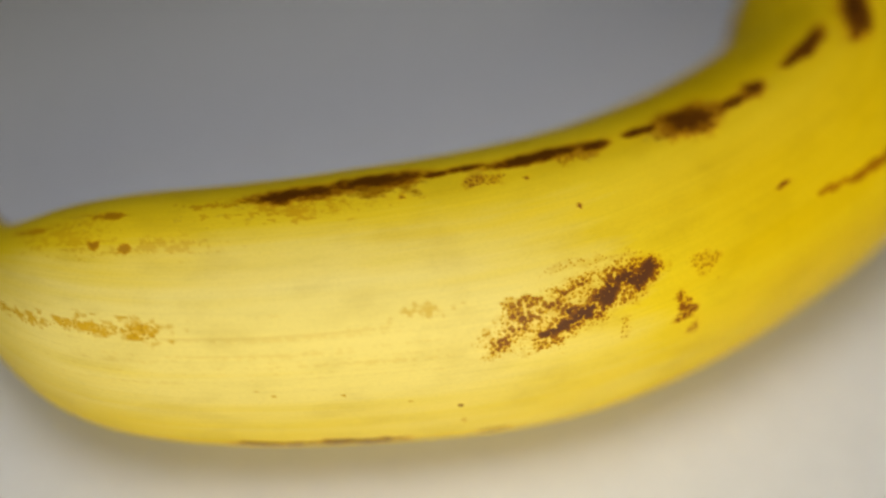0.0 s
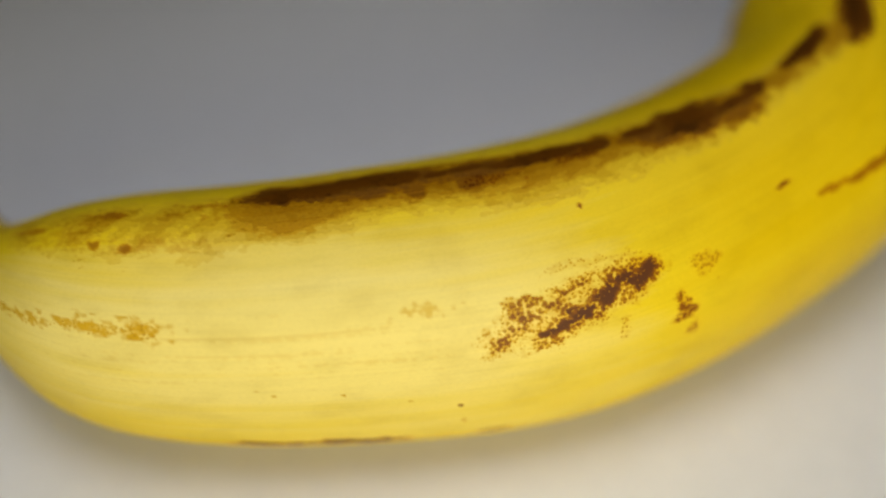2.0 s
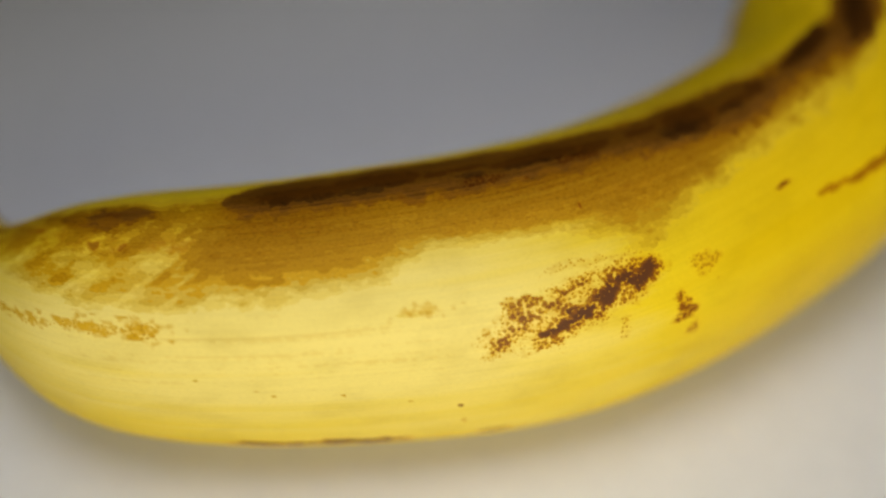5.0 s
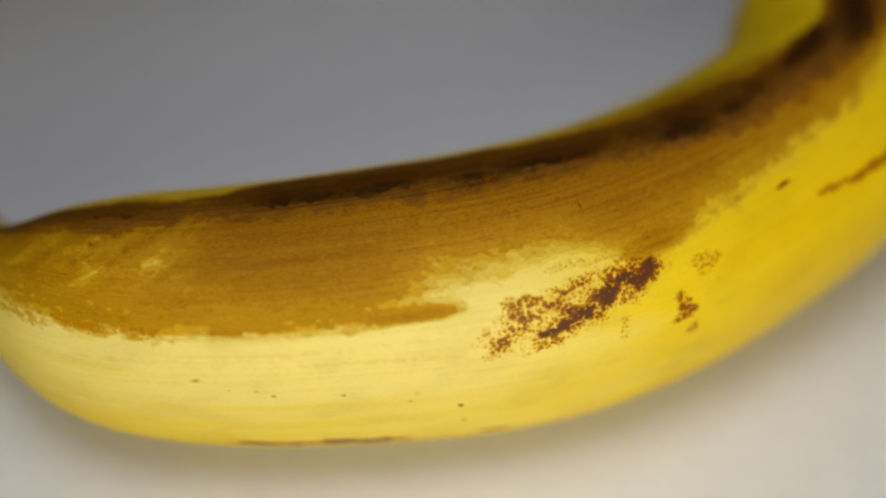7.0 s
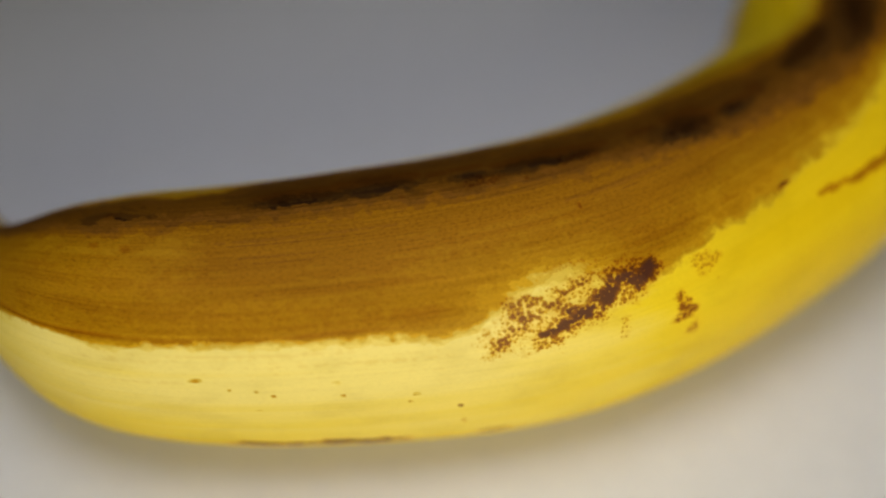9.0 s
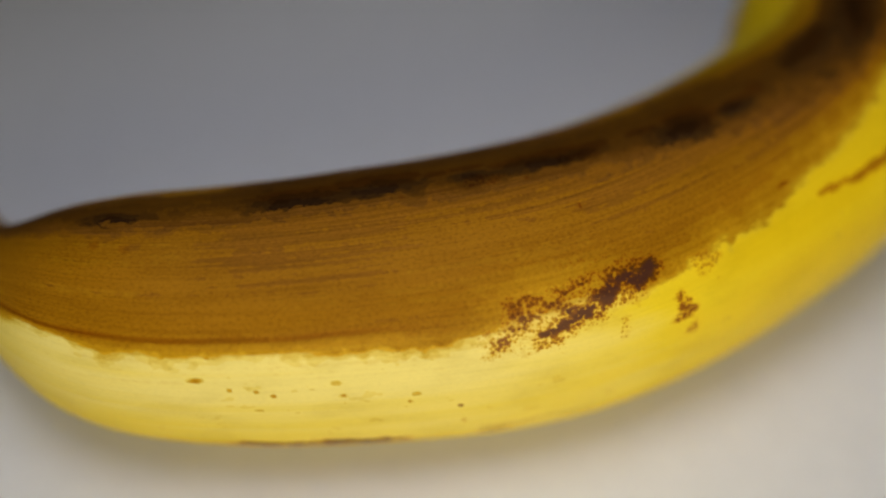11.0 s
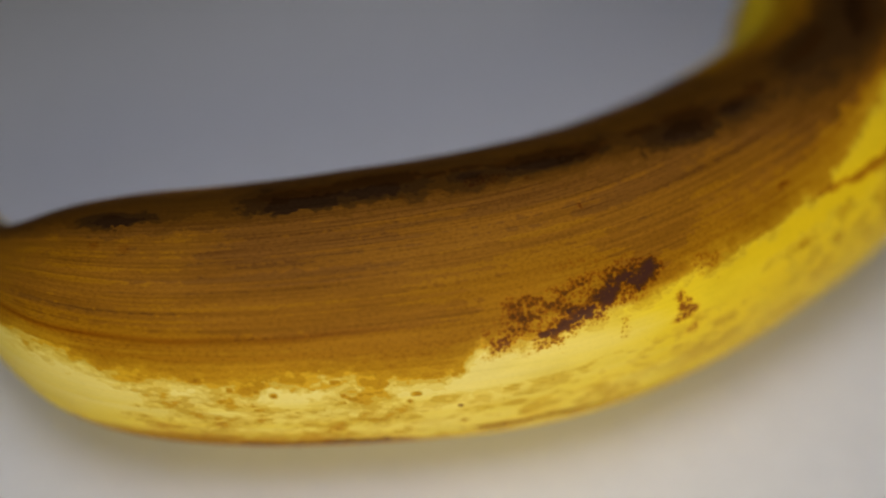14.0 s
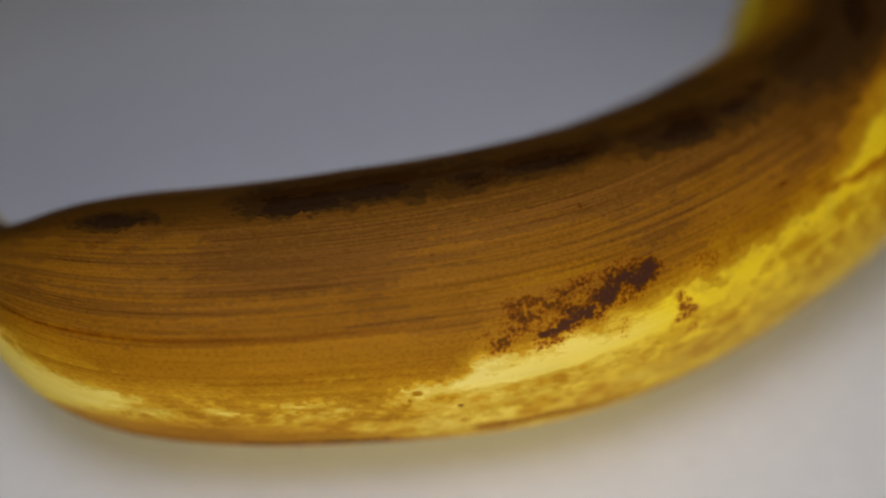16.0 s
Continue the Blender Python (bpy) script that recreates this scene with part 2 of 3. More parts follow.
# ---- where and when the peel browns (seconds), on peel coordinates ----
STATIONS = [0, 12, 18, 24, 36, 48, 56, 62, 66, 69, 72, 76, 84, 96, 108, 120, 132, 144]
LOWER_EARLY = {0.0: (50, 50, 50, 50, 52, 50, 52, 53, 52, 52, 52, 51, 48, 42, 38, 37, 22, 16),
               2.0: (52, 50, 47, 40, 41, 34, 39, 41, 39, 38, 38, 37, 40, 36, 34, 32, 16, 12),
               3.5: (40, 34, 22, 14, 21, 27, 32, 34, 33, 30, 29, 28, 22, 22, 27, 29, 17, 11),
               4.2: (36, 30, 18, 9, 14, 19, 26, 30, 28, 26, 24, 24, 18, 19, 26, 27, 14, 9)}
LOWER_MIDDLE = {6.3: (26, 18, 6, 2, 2, 2, 2, 18, 18, 17, 18, 20, 4, 11, 16, 14, 10, 2),
                7.0: (14, 8, -3, -5, -7, -6, -7, 13, 12, 11, 13, 16, 1, 9, 12, 11, 9, 0),
                8.0: (-4, -8, -13, -11, -9, -9, -10, -6, 3, 4, 7, 8, -5, -3, 5, 8, 6, -2),
                9.2: (-10, -11, -13, -12, -12, -11, -12, -14, -11, -2, 2, 1, -9, -6, 1, 5, 5, -4),
                11.3: (-14, -15, -15, -14, -18, -16, -19, -19, -16, -14, -12, -11, -13, -12, -4, 4, 4, -6)}
LOWER_LATE = {13.0: (-18, -18, -18, -17, -24, -22, -28, -25, -19, -18, -15, -15, -14, -14, -12, 3, 3, -8),
              14.0: (-21, -21, -20, -19, -30, -26, -33, -35, -20, -20, -19, -17, -15, -16, -14, 3, 2, -10),
              15.0: (-23, -23, -22, -23, -34, -34, -36, -36, -21, -21, -21, -20, -17, -18, -16, 0, 0, -11),
              16.0: (-25, -25, -26, -32, -43, -42, -39, -36, -25, -24, -22, -22, -19, -20, -18, -1, -2, -12)}
LOWER = {**LOWER_EARLY, **LOWER_MIDDLE, **LOWER_LATE}
UPPER_AT = [0, 20, 42, 50, 75, 100, 108, 116, 122, 128, 134, 146]
UPPER = {0.0: (44, 46, 54, 57, 53, 42, 39, 38, 36, 28, 20, 17), 2.0: (46, 48, 57, 62, 56, 49, 43, 42, 40, 31, 23, 20),
         4.2: (49, 50, 57, 66, 60, 52, 46, 44, 38, 31, 25, 24), 6.3: (54, 57, 59, 69, 65, 63, 56, 49, 42, 34, 29, 28),
         8.0: (60, 63, 66, 73, 68, 71, 66, 58, 46, 36, 31, 30), 9.2: (68, 70, 74, 76, 74, 75, 72, 62, 53, 45, 38, 36),
         12.0: (90, 92, 95, 92, 90, 88, 80, 74, 68, 62, 52, 48), 16.0: (100, 100, 100, 100, 100, 95, 92, 86, 82, 77, 70, 62)}
BELOW_AT = [0, 20, 25, 36, 48, 58, 63, 66]
BELOW = {11.0: (-90, -90, -88, -79, -76, -79, -86, -90), 12.0: (-90, -90, -86, -75, -74, -77, -84, -89.9),
         13.0: (-90, -89, -80, -69, -72, -75, -82, -89.8), 14.0: (-90, -86, -73, -64, -68, -73, -80, -89.7),
         15.0: (-90, -80, -64, -57, -64, -71, -78, -89.6), 16.0: (-86, -72, -54, -49, -57, -67, -77, -89.5)}


def passing(u, v, at, table, sign):
    """When a front that moves round the fruit reaches each grid point: sign -1 moves down, 1 moves up."""
    times = np.array(sorted(table))
    rows = np.array([np.interp(u, at, table[t]) for t in times]) * sign
    rows = np.maximum.accumulate(rows + np.arange(len(times))[:, None] * 1e-3, axis=0)
    out = np.empty_like(v)
    for i in range(len(u)):
        out[i] = np.interp(v[i] * sign, rows[:, i], times)
    return out + np.clip(v * sign - rows[-1][:, None], 0, 40) * 0.4


def first_bruises(U, V, W):
    """The bruises along the ridge that are there from the start: above 0.5 inside, falling outward."""
    shape = np.full_like(U, -9.0)
    ragged = 0.26 * fbm(U / 2.2, W / 1.6, 12) + 0.07 * fbm(U / 0.75, W / 0.6, 13, 2)
    for u0, v0, lu, lv in ((48.5, 54.5, 6.0, 5.0), (57, 56, 5.6, 4.4), (64.5, 54, 1.6, 1.6), (68, 54.5, 2.4, 2.0), (75, 51.5, 5.0, 3.0), (79, 51, 4.0, 3.4), (84.5, 48, 2.0, 3.0),
                           (91.5, 46.5, 2.6, 2.2), (98, 41.5, 4.6, 7.4), (105.6, 38.5, 2.6, 2.8), (108.8, 39.5, 1.8, 4.4), (121, 38, 4.2, 4.2), (117, 39, 2.4, 2.6), (131, 22, 5.0, 7.0)):
        shape = np.maximum(shape, 1.6 - np.hypot((U - u0) / lu, (V - v0 + 0.25 * (U - u0) * (u0 > 73)) / lv) + ragged)
    return shape


def brown_fields(u, v):
    """Seconds at which each stage of the browning comes through the peel."""
    U, V = np.meshgrid(u, v, indexing="ij")
    W = V * 0.295                                   # millimetres round
    cloud, lump = fbm(U / 7.0, W / 4.0, 11), fbm(U / 2.2, W / 1.6, 12)
    grain, fibre = fbm(U / 0.75, W / 0.6, 13, 2), fbm(U / 9.0, W / 0.5, 14, 3)
    dv = V - ridge(U)
    tip_side = 1 - smooth(U, 34, 44)
    blotch = fbm((U + W) / 8, (U - W) / 2.6, 15, 3)
    wob = 2.6 * cloud + 1.3 * lump + 0.3 * grain + 0.8 * fibre + (1 - smooth(V, -26, -14)) * (0.9 * grain + 1.8 * lump) + smooth(U, 80, 92) * (1.6 * lump + 0.8 * grain)
    # degrees between one stage's border and the next: wide and soft above, narrow at the crease below
    spread = np.interp(V, [-60, -30, -18, -13, -6, 2, 60], [3.6, 3.6, 2.4, 0.8, 0.8, 2.6, 3.2]) * (1 + 0.5 * tip_side * smooth(V, 0, 12))
    # lone specks that widen low on the fruit, and patches over the belly, in the last third
    speck, tag = dots(U / 1.9, W / 1.3, 31, 0.12, 0.5)
    low = smooth(V, -68, -56) * (1 - smooth(V, -26, -16)) * smooth(U, 30, 38) * (1 - smooth(U, 64, 72))
    specks = 25 - 13.5 * low * np.clip(speck * 1.2, 0, 1) * smooth(tag, 0.45, 0.95) + 2 * (1 - low) + 2.2 * lump + 1.2 * grain
    for u0, v0, lu in ((51.5, -36, 0.75), (44.5, -34.5, 0.6), (42.8, -32, 0.55), (40.2, -31, 0.4), (37, -26, 1.6), (58.4, -42.5, 0.45)):
        specks = np.minimum(specks, 5.0 + 8.5 * np.hypot((U - u0) / (0.55 * lu), (V - v0) / 1.3) + 1.5 * grain + 2.0 * lump)
    patchy = 0.5 + 0.5 * np.clip(0.9 * fbm(U / 3.0, W / 2.2, 33, 3) + 0.4 * lump + 0.35 * grain, -1, 1)
    belly = smooth(V, -80, -70) * (1 - smooth(V, -28, -18)) * smooth(U, 23, 33) * (1 - smooth(U, 56, 70))
    patches = 17.4 - 4.6 * belly * patchy + 3 * (1 - belly)

    def speckle(seed):
        """Fine mottling, -1 to 1."""
        return 0.75 * fbm(U / 0.7, W / 0.42, seed + 500, 2) + 0.22 * (lattice(np.round(U / PITCH), np.round(W / PITCH), seed) * 2 - 1)

    def front_at(rank, seed):
        """Seconds at which the browning front passes; rank: how many stages this one runs ahead of the middle one."""
        ahead = rank * spread + spread * (0.45 * speckle(seed) + 0.4 * fbm(U / 1.2, W / 0.8, seed + 300, 2))
        down = passing(u, V + wob + ahead, STATIONS, LOWER, -1)
        upward = passing(u, V + 1.5 * cloud + lump - ahead, UPPER_AT, UPPER, 1)
        front = np.maximum(down, upward)
        front = front + tip_side * np.clip(1.2 + 3.0 * blotch - 0.35 * ahead, -0.4, 4.5) * np.interp(front, [0, 3, 4.5, 6, 7], [1, 1, 0.65, 0.2, 0.0])
        front = front + 0.6 * np.exp(-((U - 75) / 5.0) ** 2 - ((V - 2.5) / 4.0) ** 2) - 2.2 * np.exp(-((U - 60) / 4.5) ** 2 - ((V + 4.5) / 2.6) ** 2) - 1.6 * np.exp(-((U - 86) / 3.5) ** 2 - ((V - 1) / 5.0) ** 2)
        below = passing(u, V + 1.8 * cloud + 1.6 * lump + grain - ahead, BELOW_AT, BELOW, 1)
        front = np.minimum(front, np.where(V > -35, 40, below))
        fold = np.abs(V - np.interp(U, [62, 66, 70, 74, 82, 88, 98, 112], [-69, -69, -69, -68, -74, -76, -78, -78]) - 0.8 * lump)
        front = np.minimum(front, np.interp(U, [60, 64, 66, 72, 76, 82, 90, 100, 112], [30, 20, 10.6, 10.0, 10.6, 11.6, 12.2, 13.2, 16]) + 1.5 * fold - 0.2 * ahead)
        front = np.minimum(np.minimum(front, specks - 0.8 * ahead), patches - 0.42 * ahead)
        front = np.where(U > 138, np.maximum(front, 4 + (U - 138)), front)
        return np.maximum(front, 0.9 + 0.4 * lump)

    # amber blotches late on the lower side
    zone = (0.7 * smooth(U, 18, 36) + 0.3 * smooth(U, 50, 62)) * smooth(np.interp(U, [20, 40, 62, 84, 100, 120], [-36, -44, -36, -29, -19, -14]) - V, -3, 7) * smooth(V, -88, -80)
    mottle = 0.5 + 0.5 * np.clip(0.8 * fbm(U / 3.4, W / 2.4, 41, 3) + 0.5 * fbm(U / 1.5, W / 1.1, 42, 2), -1, 1)
    amber = 16.8 - 5.4 * zone * mottle + 5 * (1 - zone)
    # the bruise along the upper ridge
    late = np.interp(U, [0, 20, 24, 30, 35, 39, 42, 45, 60, 66, 70, 82, 88, 93, 97, 107, 110, 116, 121, 126, 132, 140],
                     [6, 4.2, 3.2, 3.4, 4.8, 4.8, 2.6, 0.5, 0.4, 1.1, 0.6, 0.8, 1.9, 1.1, 0.1, 0.8, 2.8, 3.4, 2.0, 3.6, 2.0, 2.0])

    def ridge_bruise(inside):
        """Seconds at which the bruise along the upper ridge reaches a point; inside: degrees by which this stage keeps within it."""
        low_side = np.interp(-dv + inside + 2.8 * lump + 1.4 * grain, [-2, 2, 5, 8, 11, 13, 16, 24, 34], [0.2, 0.4, 1.0, 2.0, 3.6, 6.0, 10.5, 18, 26])
        low_side += smooth(U, 104, 114) * (np.interp(low_side, [0, 4, 8, 12, 17, 24, 30], [0, 3.5, 4.5, 5.5, 9, 22, 30]) - low_side)
        high_side = smooth(U, 106, 114) * np.clip(0.8 * (dv - 13), 0, 20) + np.interp(dv + 0.3 * inside + 0.8 * lump + 0.5 * grain, [-2, 4, 8, 13, 20, 30], [0.3, 1.2, 3.2, 6.5, 9.5, 12])
        sides = np.maximum(low_side, high_side) + late + 1.2 * cloud
        sides = np.minimum(sides, 5.0 + 4.0 * np.hypot((U - 11) / 4.5, (V - 86) / 18) + 0.5 * lump)   # the tip
        return np.maximum(np.minimum(sides, at_start(0.03 * (inside + 4.5), 130)), np.where(U > 136, 0.6 * (U - 136) - 1, -9))

    # bruises that are dark from the start
    start = first_bruises(U, V, W)
    # their pits, which sink and turn black
    pits = np.full_like(U, -9.0)
    for u0, v0, lu, lv in ((48.8, 48.5, 5.2, 6.0), (56.5, 50, 4.4, 4.4), (68, 49.5, 2.0, 2.2), (77.5, 47, 6.0, 3.0), (96.2, 38.5, 3.6, 5.6), (104.4, 36, 2.2, 3.0), (130.5, 23, 5.0, 6.0), (27, 45, 3.6, 4.0), (11, 86, 4.5, 18.0)):
        pits = np.maximum(pits, 1.0 - np.hypot((U - u0) / lu, (V - v0 + 0.25 * (U - u0) * (u0 > 73)) / lv))

    def at_start(smaller, seed):
        """Seconds at which a bruise reaches a point, below zero in the oldest; smaller: how far it keeps inside the outline."""
        return np.interp(start - smaller + 0.3 * speckle(seed), [-1.0, 0.0, 0.3, 0.6, 1.4], [30, 8, 2.2, 0.4, -2.0])

    def soft(seed, width):
        """A ragged, grainy border, some seconds wide."""
        return width * (0.4 * speckle(seed + 9) + 0.6 * fbm(U / 1.8, W / 0.9, seed + 3, 3))

    def streak(seed):
        """Fine threads along the fruit, -1 to 1."""
        return 0.8 * fbm(U / 26, W / 0.34, seed + 700, 2) + 0.35 * speckle(seed)

    dark = ridge_bruise(0.0)
    ease = 0.7 + 0.22 * np.clip(dark, 0, 16)        # slow borders are wide ones

    def first(lag, k):
        """Browning by the main front, or sooner where the ridge bruises."""
        return np.minimum(front_at(1.1 - 0.9 * k, 140 + k) + lag * np.where(V > -15, 1, 0.35) + (soft(100 + 2 * k, (0.45, 0.45, 0.6)[k]) if k < 3 else (1.0, 1.8)[k - 3] * streak(100 + k)),
                          ridge_bruise(-4.5 + 0.7 * k) - 0.7 + 0.2 * k + soft(101 + 2 * k, 0.5 * ease))

    late_front = front_at(-2, 150)
    when = [np.minimum(first(-0.6, 0), amber + soft(119, 2.2)), np.minimum(first(-0.3, 1), amber + 1.8 + soft(120, 2.2)), np.minimum(first(0.0, 2), amber + 4.2 + soft(121, 2.0)), first(1.1, 3), first(3.0, 4),
            np.minimum(late_front + 6.2 - 4.0 * smooth(U, 94, 112) + 0.8 * cloud + 2.3 * streak(16), ridge_bruise(-0.8) + soft(110, 0.6 * ease)),
            np.minimum(late_front + 9.2 - 5.5 * smooth(U, 96, 114) + 0.8 * cloud + 2.7 * streak(17), ridge_bruise(1.6) + 0.2 + soft(116, 0.6 * ease)),
            np.minimum(np.minimum(ridge_bruise(6.0) + 0.9, late_front + np.interp(U, [98, 104, 112, 124], [30, 12, 6.5, 4.0]) + 1.2 * cloud), at_start(0.3, 131) + 0.5) + soft(111, 0.8 * ease),
            np.minimum(dark + 11.0 - 7.0 * smooth(U, 108, 118) + 2.0 * cloud, np.interp(pits + 0.25 * lump + 0.3 * speckle(132), [-1.0, -0.4, 0.3, 0.8], [30, 10, 3.5, 0.0])) + soft(112, 0.6 + 0.4 * ease),
            np.interp(pits + 0.2 * lump + 0.3 * speckle(133), [-0.6, 0.0, 0.5, 1.1], [30, 17, 10, 4]) + soft(113, 2.0)]
    for k in range(1, len(when)):                   # each comes up through the one below it
        when[k] = np.maximum(when[k], when[k - 1] + 0.06)
    out = []
    for name, mat, place in STAGES:
        k = int(place)
        if place == k:
            out.append(when[k])
        else:                                       # half way, a little ragged
            part = 0.5 + 0.3 * np.clip(speckle(170 + k), -1, 1)
            out.append(when[k] + part * np.minimum(when[k + 1] - when[k], 6))
    return out


def old_spots(U, V, W):
    """Brown scuffs and the crowding of freckles that the peel has from the start, 0 to 1."""
    m = np.zeros_like(U)
    ragged = fbm(U / 1.5, W / 0.9, 51, 3)
    crumb = fbm(U / 0.5, W / 0.42, 53, 2)
    # the large freckled bruise: a dense streak with freckles over it
    line = np.interp(U, [65, 69, 72, 74.4, 77.2, 80, 82, 85.5, 90], [-25, -22.5, -20, -16.5, -13, -9.5, -8, -7.5, -8])
    half = np.interp(U, [66, 70, 73, 76, 79, 82, 85, 88], [2.0, 3.4, 4.0, 4.4, 4.8, 4.4, 3.0, 1.4])
    dense = smooth(U, 69, 75) * (1 - smooth(U, 84, 88))
    f = smooth(U, 67, 71) * (1 - smooth(U, 85, 89)) * np.clip(0.76 + 0.42 * dense - 0.38 * np.abs(V - line) / half + 0.34 * ragged + 0.14 * crumb, 0, 1.15)
    mid = line + np.interp(U, [62, 67, 70, 74, 78, 84], [1, 5, 8, 7, 4, 1])
    field = smooth(U, 62.5, 68) * (1 - smooth(U, 80, 86)) * (1 - smooth(np.abs(V - mid), 4, np.interp(U, [63, 69, 76, 86], [7, 14, 13, 7])))
    f = np.maximum(f, field * np.clip(0.77 + 0.28 * ragged + 0.1 * crumb, 0.42, 0.95))
    f = np.maximum(f, 0.86 * smooth(1.3 - np.hypot((U - 71) / 3.6, (V + 5.0) / 3.6) + 0.6 * ragged, 0.2, 1.0))
    f = np.maximum(f, 0.52 * smooth(1.3 - np.abs(V - np.interp(U, [72, 76, 82, 87], [2.0, 4.0, 1.0, -3.0])) / 2.4 + 0.5 * ragged, 0.2, 1.0) * (1 - smooth(np.abs(U - 79), 5, 8)))
    # scattered freckle groups: along, round, half length, half width, strength
    for u0, v0, lu, lv, k in ((87.0, -28, 1.7, 7.5, 0.92), (87.6, -37, 1.1, 3.2, 0.74), (90.3, -12, 2.4, 6.5, 0.66), (91.5, -21, 0.8, 3.0, 0.5), (80.3, -24, 0.8, 7.5, 0.56),
                              (27, -5.5, 5.5, 4.2, 0.68), (31.5, -5.2, 3.2, 4.6, 0.76), (18, -8.0, 5.5, 3.0, 0.62), (60.6, -3.7, 3.0, 2.4, 0.45),
                              (33.5, 32, 5, 5, 0.36), (70, 45, 3.0, 4.5, 0.75), (81.5, 46, 3.4, 5.0, 0.75), (48, 45, 9, 5, 0.5), (40, 53, 5, 3, 0.65), (22, 36, 6, 10, 0.34)):
        near = 1.3 - np.hypot((U - u0) / lu, (V - v0) / lv)
        f = np.maximum(f, (0.85 if u0 < 62 else 1.0) * k * smooth(near + 0.5 * ragged, 0.15, 0.8))
        if u0 < 62:                                 # softer amber blotches between them
            m = np.maximum(m, 0.5 * k * smooth(near + 0.6 * ragged + 0.7 * crumb, 0.35, 1.2))
    # single marks
    for u0, v0, lu, lv, k in ((63.8, -48.5, 0.42, 1.2, 0.95), (51.5, -36, 0.26, 0.8, 0.45), (67.4, -74, 2.0, 1.6, 0.85), (79.2, 24.5, 0.25, 1.2, 0.8),
                              (25.7, 31.5, 1.0, 2.8, 0.55), (29.4, 30.5, 0.8, 2.8, 0.5), (26.5, 48.5, 2.8, 2.6, 0.5), (103.5, -1.5, 1.5, 1.1, 0.75),
                              (108.5, -13, 1.4, 1.4, 0.5), (112.5, -16, 2.6, 1.3, 0.55), (118, -19, 4.0, 2.4, 0.6), (114.5, -17, 3.4, 2.2, 0.6), (110.3, -14.5, 2.0, 1.6, 0.5), (58.4, -42.5, 0.28, 0.7, 0.3),
                              (44.5, -34.5, 0.3, 0.7, 0.25), (42.8, -32, 0.25, 0.6, 0.2), (64.2, -60, 0.3, 2.0, 0.3), (74.5, 42, 0.5, 1.1, 0.6),
                              (59.9, 44, 0.4, 0.9, 0.55), (17, 40, 3.0, 3.0, 0.35)):
        near = 1 - np.hypot((U - u0) / (lu * 1.1), (V - v0) / (lv * 1.1)) + 0.3 * ragged + 0.15 * crumb
        m = np.maximum(m, k * smooth(near, 0.0, 0.45))
    lines = fbm(U / 24, W / 0.32, 57, 2) * smooth(U, 16, 30) * (1 - smooth(U, 58, 72)) * smooth(V, -40, -28) * (1 - smooth(V, -2, 6))
    m = np.maximum(m, 0.09 * smooth(lines + 0.3 * crumb, 0.45, 1.0))
    m = np.maximum(m, 0.55 * smooth(first_bruises(U, V, W) + 0.12 * crumb, 0.05, 0.85))
    edge = smooth(1 - np.abs(V + 74.5) / 4.0 + 0.6 * ragged, 0.1, 0.7) * smooth(U, 38, 41) * (1 - smooth(U, 57, 59.5))
    m = np.maximum(m, 0.85 * edge)
    return np.maximum(m, 0.2 * smooth(f + 0.2 * crumb, 0.3, 0.95)), f


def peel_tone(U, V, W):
    """How pale the yellow is, its soft sheen painted in: deep toward the stem and the ridge, cream along the belly."""
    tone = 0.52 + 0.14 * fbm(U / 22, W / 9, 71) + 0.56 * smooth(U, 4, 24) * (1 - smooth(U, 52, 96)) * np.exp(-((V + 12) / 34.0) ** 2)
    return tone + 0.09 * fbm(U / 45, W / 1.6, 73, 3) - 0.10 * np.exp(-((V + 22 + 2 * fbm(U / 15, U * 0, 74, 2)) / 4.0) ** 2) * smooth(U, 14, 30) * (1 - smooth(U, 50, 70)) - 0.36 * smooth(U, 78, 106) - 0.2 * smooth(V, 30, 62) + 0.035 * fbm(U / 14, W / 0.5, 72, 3)


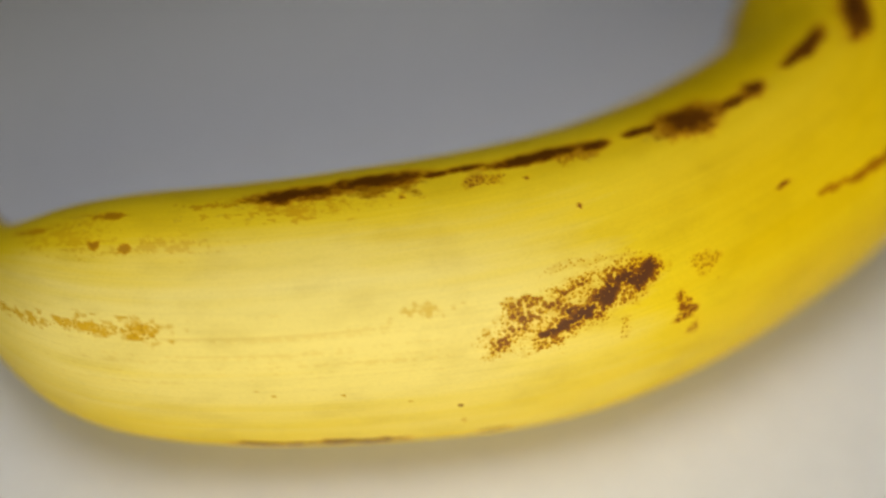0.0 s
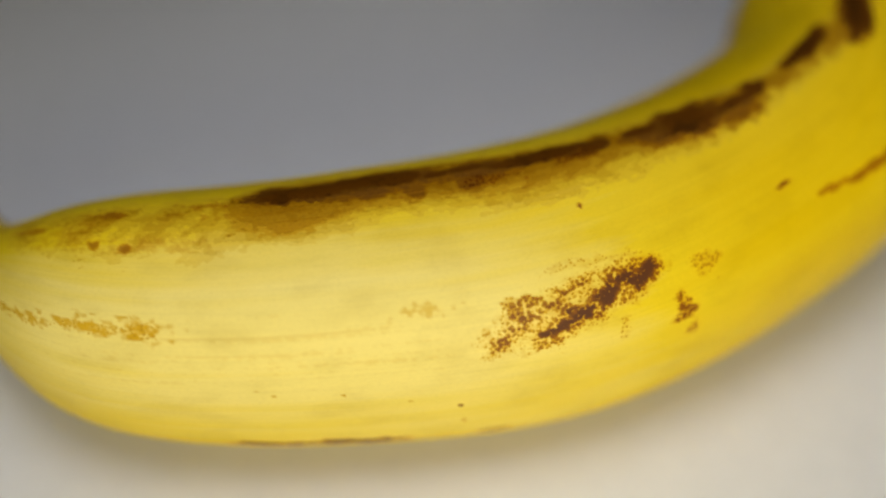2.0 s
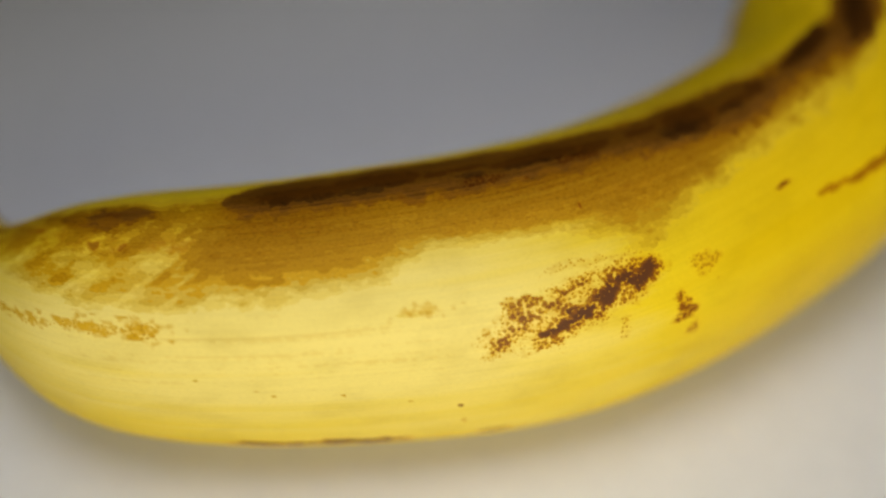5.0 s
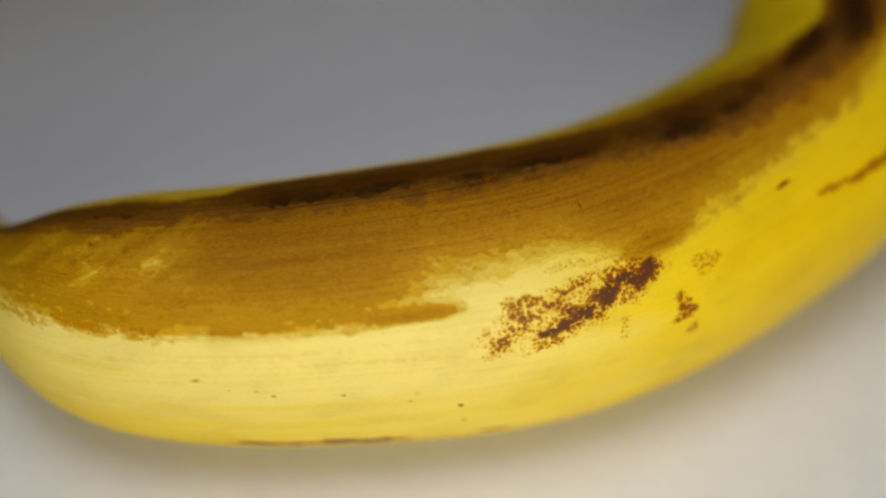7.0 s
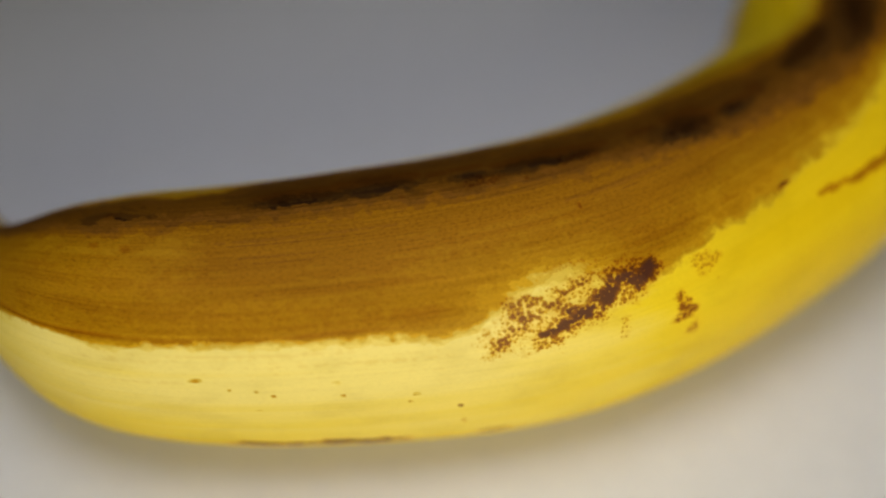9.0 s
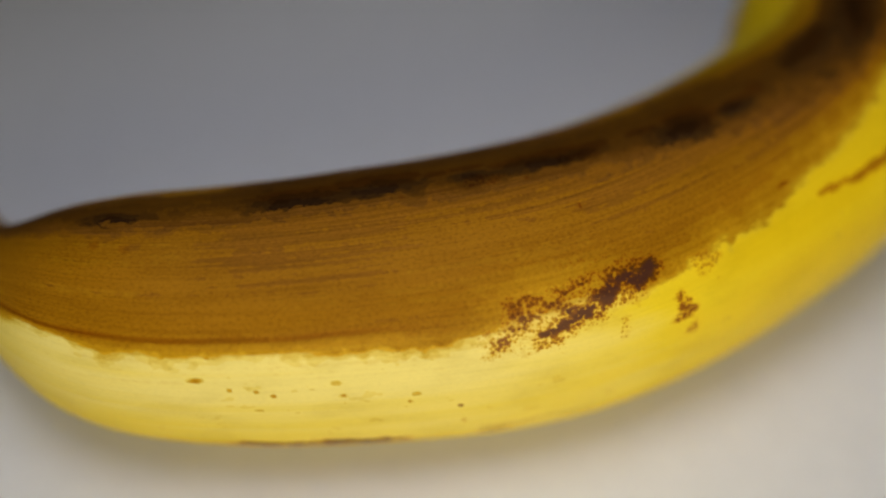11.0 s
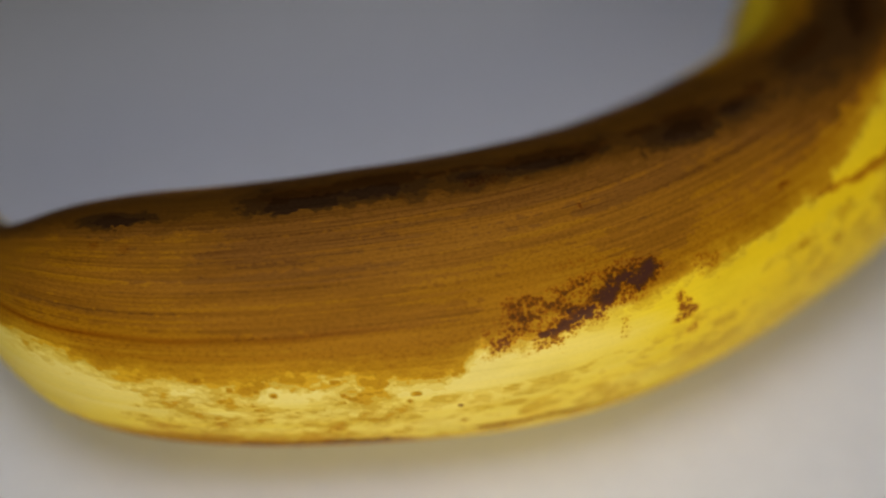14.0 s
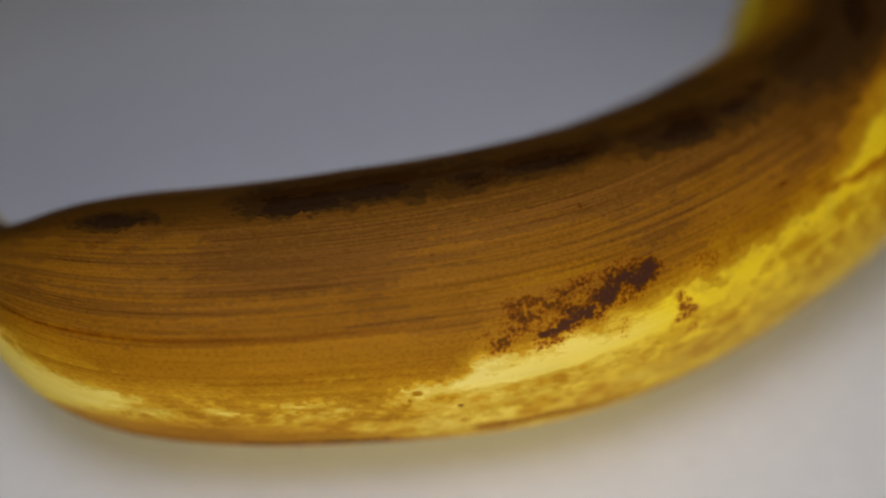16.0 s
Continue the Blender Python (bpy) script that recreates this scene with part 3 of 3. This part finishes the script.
def build_banana():
    banana = tagged(new("banana"), "ripe yellow banana with spreading brown patches on a white tabletop", "banana")
    total = spine(np.array([0.0, 1.0]))[5]
    u_fine = np.arange(0, FINE_TO, PITCH)
    v_fine = np.arange(-96, 96.01, PITCH / 0.295)
    # the whole peel: fine on the face, coarser behind and toward the stem
    u_all = np.r_[u_fine, np.arange(FINE_TO + 0.6, STEM_FROM, 1.2), STEM_FROM]
    v_all = np.r_[v_fine, np.arange(99, 262, 3.0)]
    P = surface(u_all, v_all)
    U, V = np.meshgrid(u_all, v_all, indexing="ij")
    W = V * 0.295
    rim = (V > 96) & (V < 264)
    spot, freckle = [np.where(rim, 0, x) for x in old_spots(U, V, W)]
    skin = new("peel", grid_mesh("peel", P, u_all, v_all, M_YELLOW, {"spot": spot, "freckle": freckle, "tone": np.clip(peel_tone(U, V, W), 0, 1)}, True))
    skin.parent = banana
    tagged(skin, "yellow peel with brown freckles")

    # brown stains inside the peel, which rise through it toward the camera
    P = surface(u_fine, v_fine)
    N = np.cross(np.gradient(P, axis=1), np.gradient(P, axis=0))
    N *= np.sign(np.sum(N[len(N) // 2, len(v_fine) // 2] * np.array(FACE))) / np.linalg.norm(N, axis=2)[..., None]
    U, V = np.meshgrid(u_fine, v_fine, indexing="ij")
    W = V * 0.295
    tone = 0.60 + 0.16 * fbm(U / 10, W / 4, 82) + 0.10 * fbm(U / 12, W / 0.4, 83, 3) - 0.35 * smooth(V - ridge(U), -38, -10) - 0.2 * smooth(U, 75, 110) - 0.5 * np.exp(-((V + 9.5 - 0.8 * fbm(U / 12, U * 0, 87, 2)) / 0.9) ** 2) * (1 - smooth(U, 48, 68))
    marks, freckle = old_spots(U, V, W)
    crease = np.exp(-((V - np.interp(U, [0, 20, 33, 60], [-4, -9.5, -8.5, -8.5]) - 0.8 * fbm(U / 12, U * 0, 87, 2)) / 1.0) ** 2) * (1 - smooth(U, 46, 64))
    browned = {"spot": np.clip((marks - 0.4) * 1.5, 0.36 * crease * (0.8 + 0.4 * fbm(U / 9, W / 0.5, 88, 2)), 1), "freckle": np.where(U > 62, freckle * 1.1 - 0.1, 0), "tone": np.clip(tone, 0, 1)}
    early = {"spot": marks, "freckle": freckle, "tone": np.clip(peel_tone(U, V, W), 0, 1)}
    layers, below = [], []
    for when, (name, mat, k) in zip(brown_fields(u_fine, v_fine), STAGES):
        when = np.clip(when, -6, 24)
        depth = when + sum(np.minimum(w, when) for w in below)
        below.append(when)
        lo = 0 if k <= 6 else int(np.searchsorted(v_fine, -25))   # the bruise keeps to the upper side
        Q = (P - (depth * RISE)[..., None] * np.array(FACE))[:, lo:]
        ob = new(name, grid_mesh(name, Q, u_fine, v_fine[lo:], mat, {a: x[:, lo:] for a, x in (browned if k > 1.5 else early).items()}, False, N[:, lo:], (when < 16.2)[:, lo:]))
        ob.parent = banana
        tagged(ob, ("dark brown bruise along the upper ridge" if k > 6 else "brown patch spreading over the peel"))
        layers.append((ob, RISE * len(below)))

    # blossom end and stem
    def ring_part(name, us, radii, mat, label, cap_start, cap_end):
        place, rad, way, n1, n2, _ = spine(np.array(us, float).clip(0, total))
        bm = bmesh.new()
        rings = []
        for i, (uu, rr) in enumerate(zip(us, radii)):
            c = place[i] + way[i] * min(0, uu) / 1000
            r0 = rad[i] * rr
            ring = []
            for k in range(40):
                a = 2 * math.pi * k / 40
                s = r0 * (1 + 0.05 * math.cos(5 * a) + 0.05 * noise.noise((math.cos(a) * 2, math.sin(a) * 2, uu * 0.4)))
                ring.append(bm.verts.new(c + s * (math.cos(a) * n1[i] + math.sin(a) * n2[i])))
            rings.append(ring)
        for r1, r2 in zip(rings, rings[1:]):
            for k in range(40):
                bm.faces.new((r1[k], r1[(k + 1) % 40], r2[(k + 1) % 40], r2[k]))
        if cap_start:
            bm.faces.new(rings[0])
        if cap_end:
            bm.faces.new(rings[-1])
        bmesh.ops.recalc_face_normals(bm, faces=bm.faces[:])
        for f in bm.faces:
            f.smooth = len(f.verts) == 4
        me = bpy.data.meshes.new(name)
        bm.to_mesh(me)
        bm.free()
        me.materials.append(mat)
        ob = new(name, me)
        ob.parent = banana
        return tagged(ob, label)

    ring_part("blossom_end", [-3.6, -3.4, -2.2, -0.8, 0.4, 1.0], [0.35, 0.62, 0.78, 0.90, 1.02, 0.9], M_TIP, "dry black blossom end", True, True)
    ring_part("stem", [STEM_FROM - 0.5, STEM_FROM + 4, STEM_FROM + 12, STEM_FROM + 22, STEM_FROM + 32, total - 4, total - 2], [0.99, 1.0, 1.0, 1.0, 1.0, 1.0, 0.97], M_STEM, "green-yellow stem", True, True)
    ring_part("stem_cut", [total - 3.0, total - 2.4, total - 1, total], [0.9, 1.04, 1.06, 0.95], M_CUT, "dry brown cut stem end", True, True)
    return banana, layers


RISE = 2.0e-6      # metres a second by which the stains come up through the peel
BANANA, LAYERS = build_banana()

box_object("ceiling", (-0.65, -0.65, 0.804), (0.65, 0.65, 0.85), M_WALL, "plain grey ceiling", "ceiling")


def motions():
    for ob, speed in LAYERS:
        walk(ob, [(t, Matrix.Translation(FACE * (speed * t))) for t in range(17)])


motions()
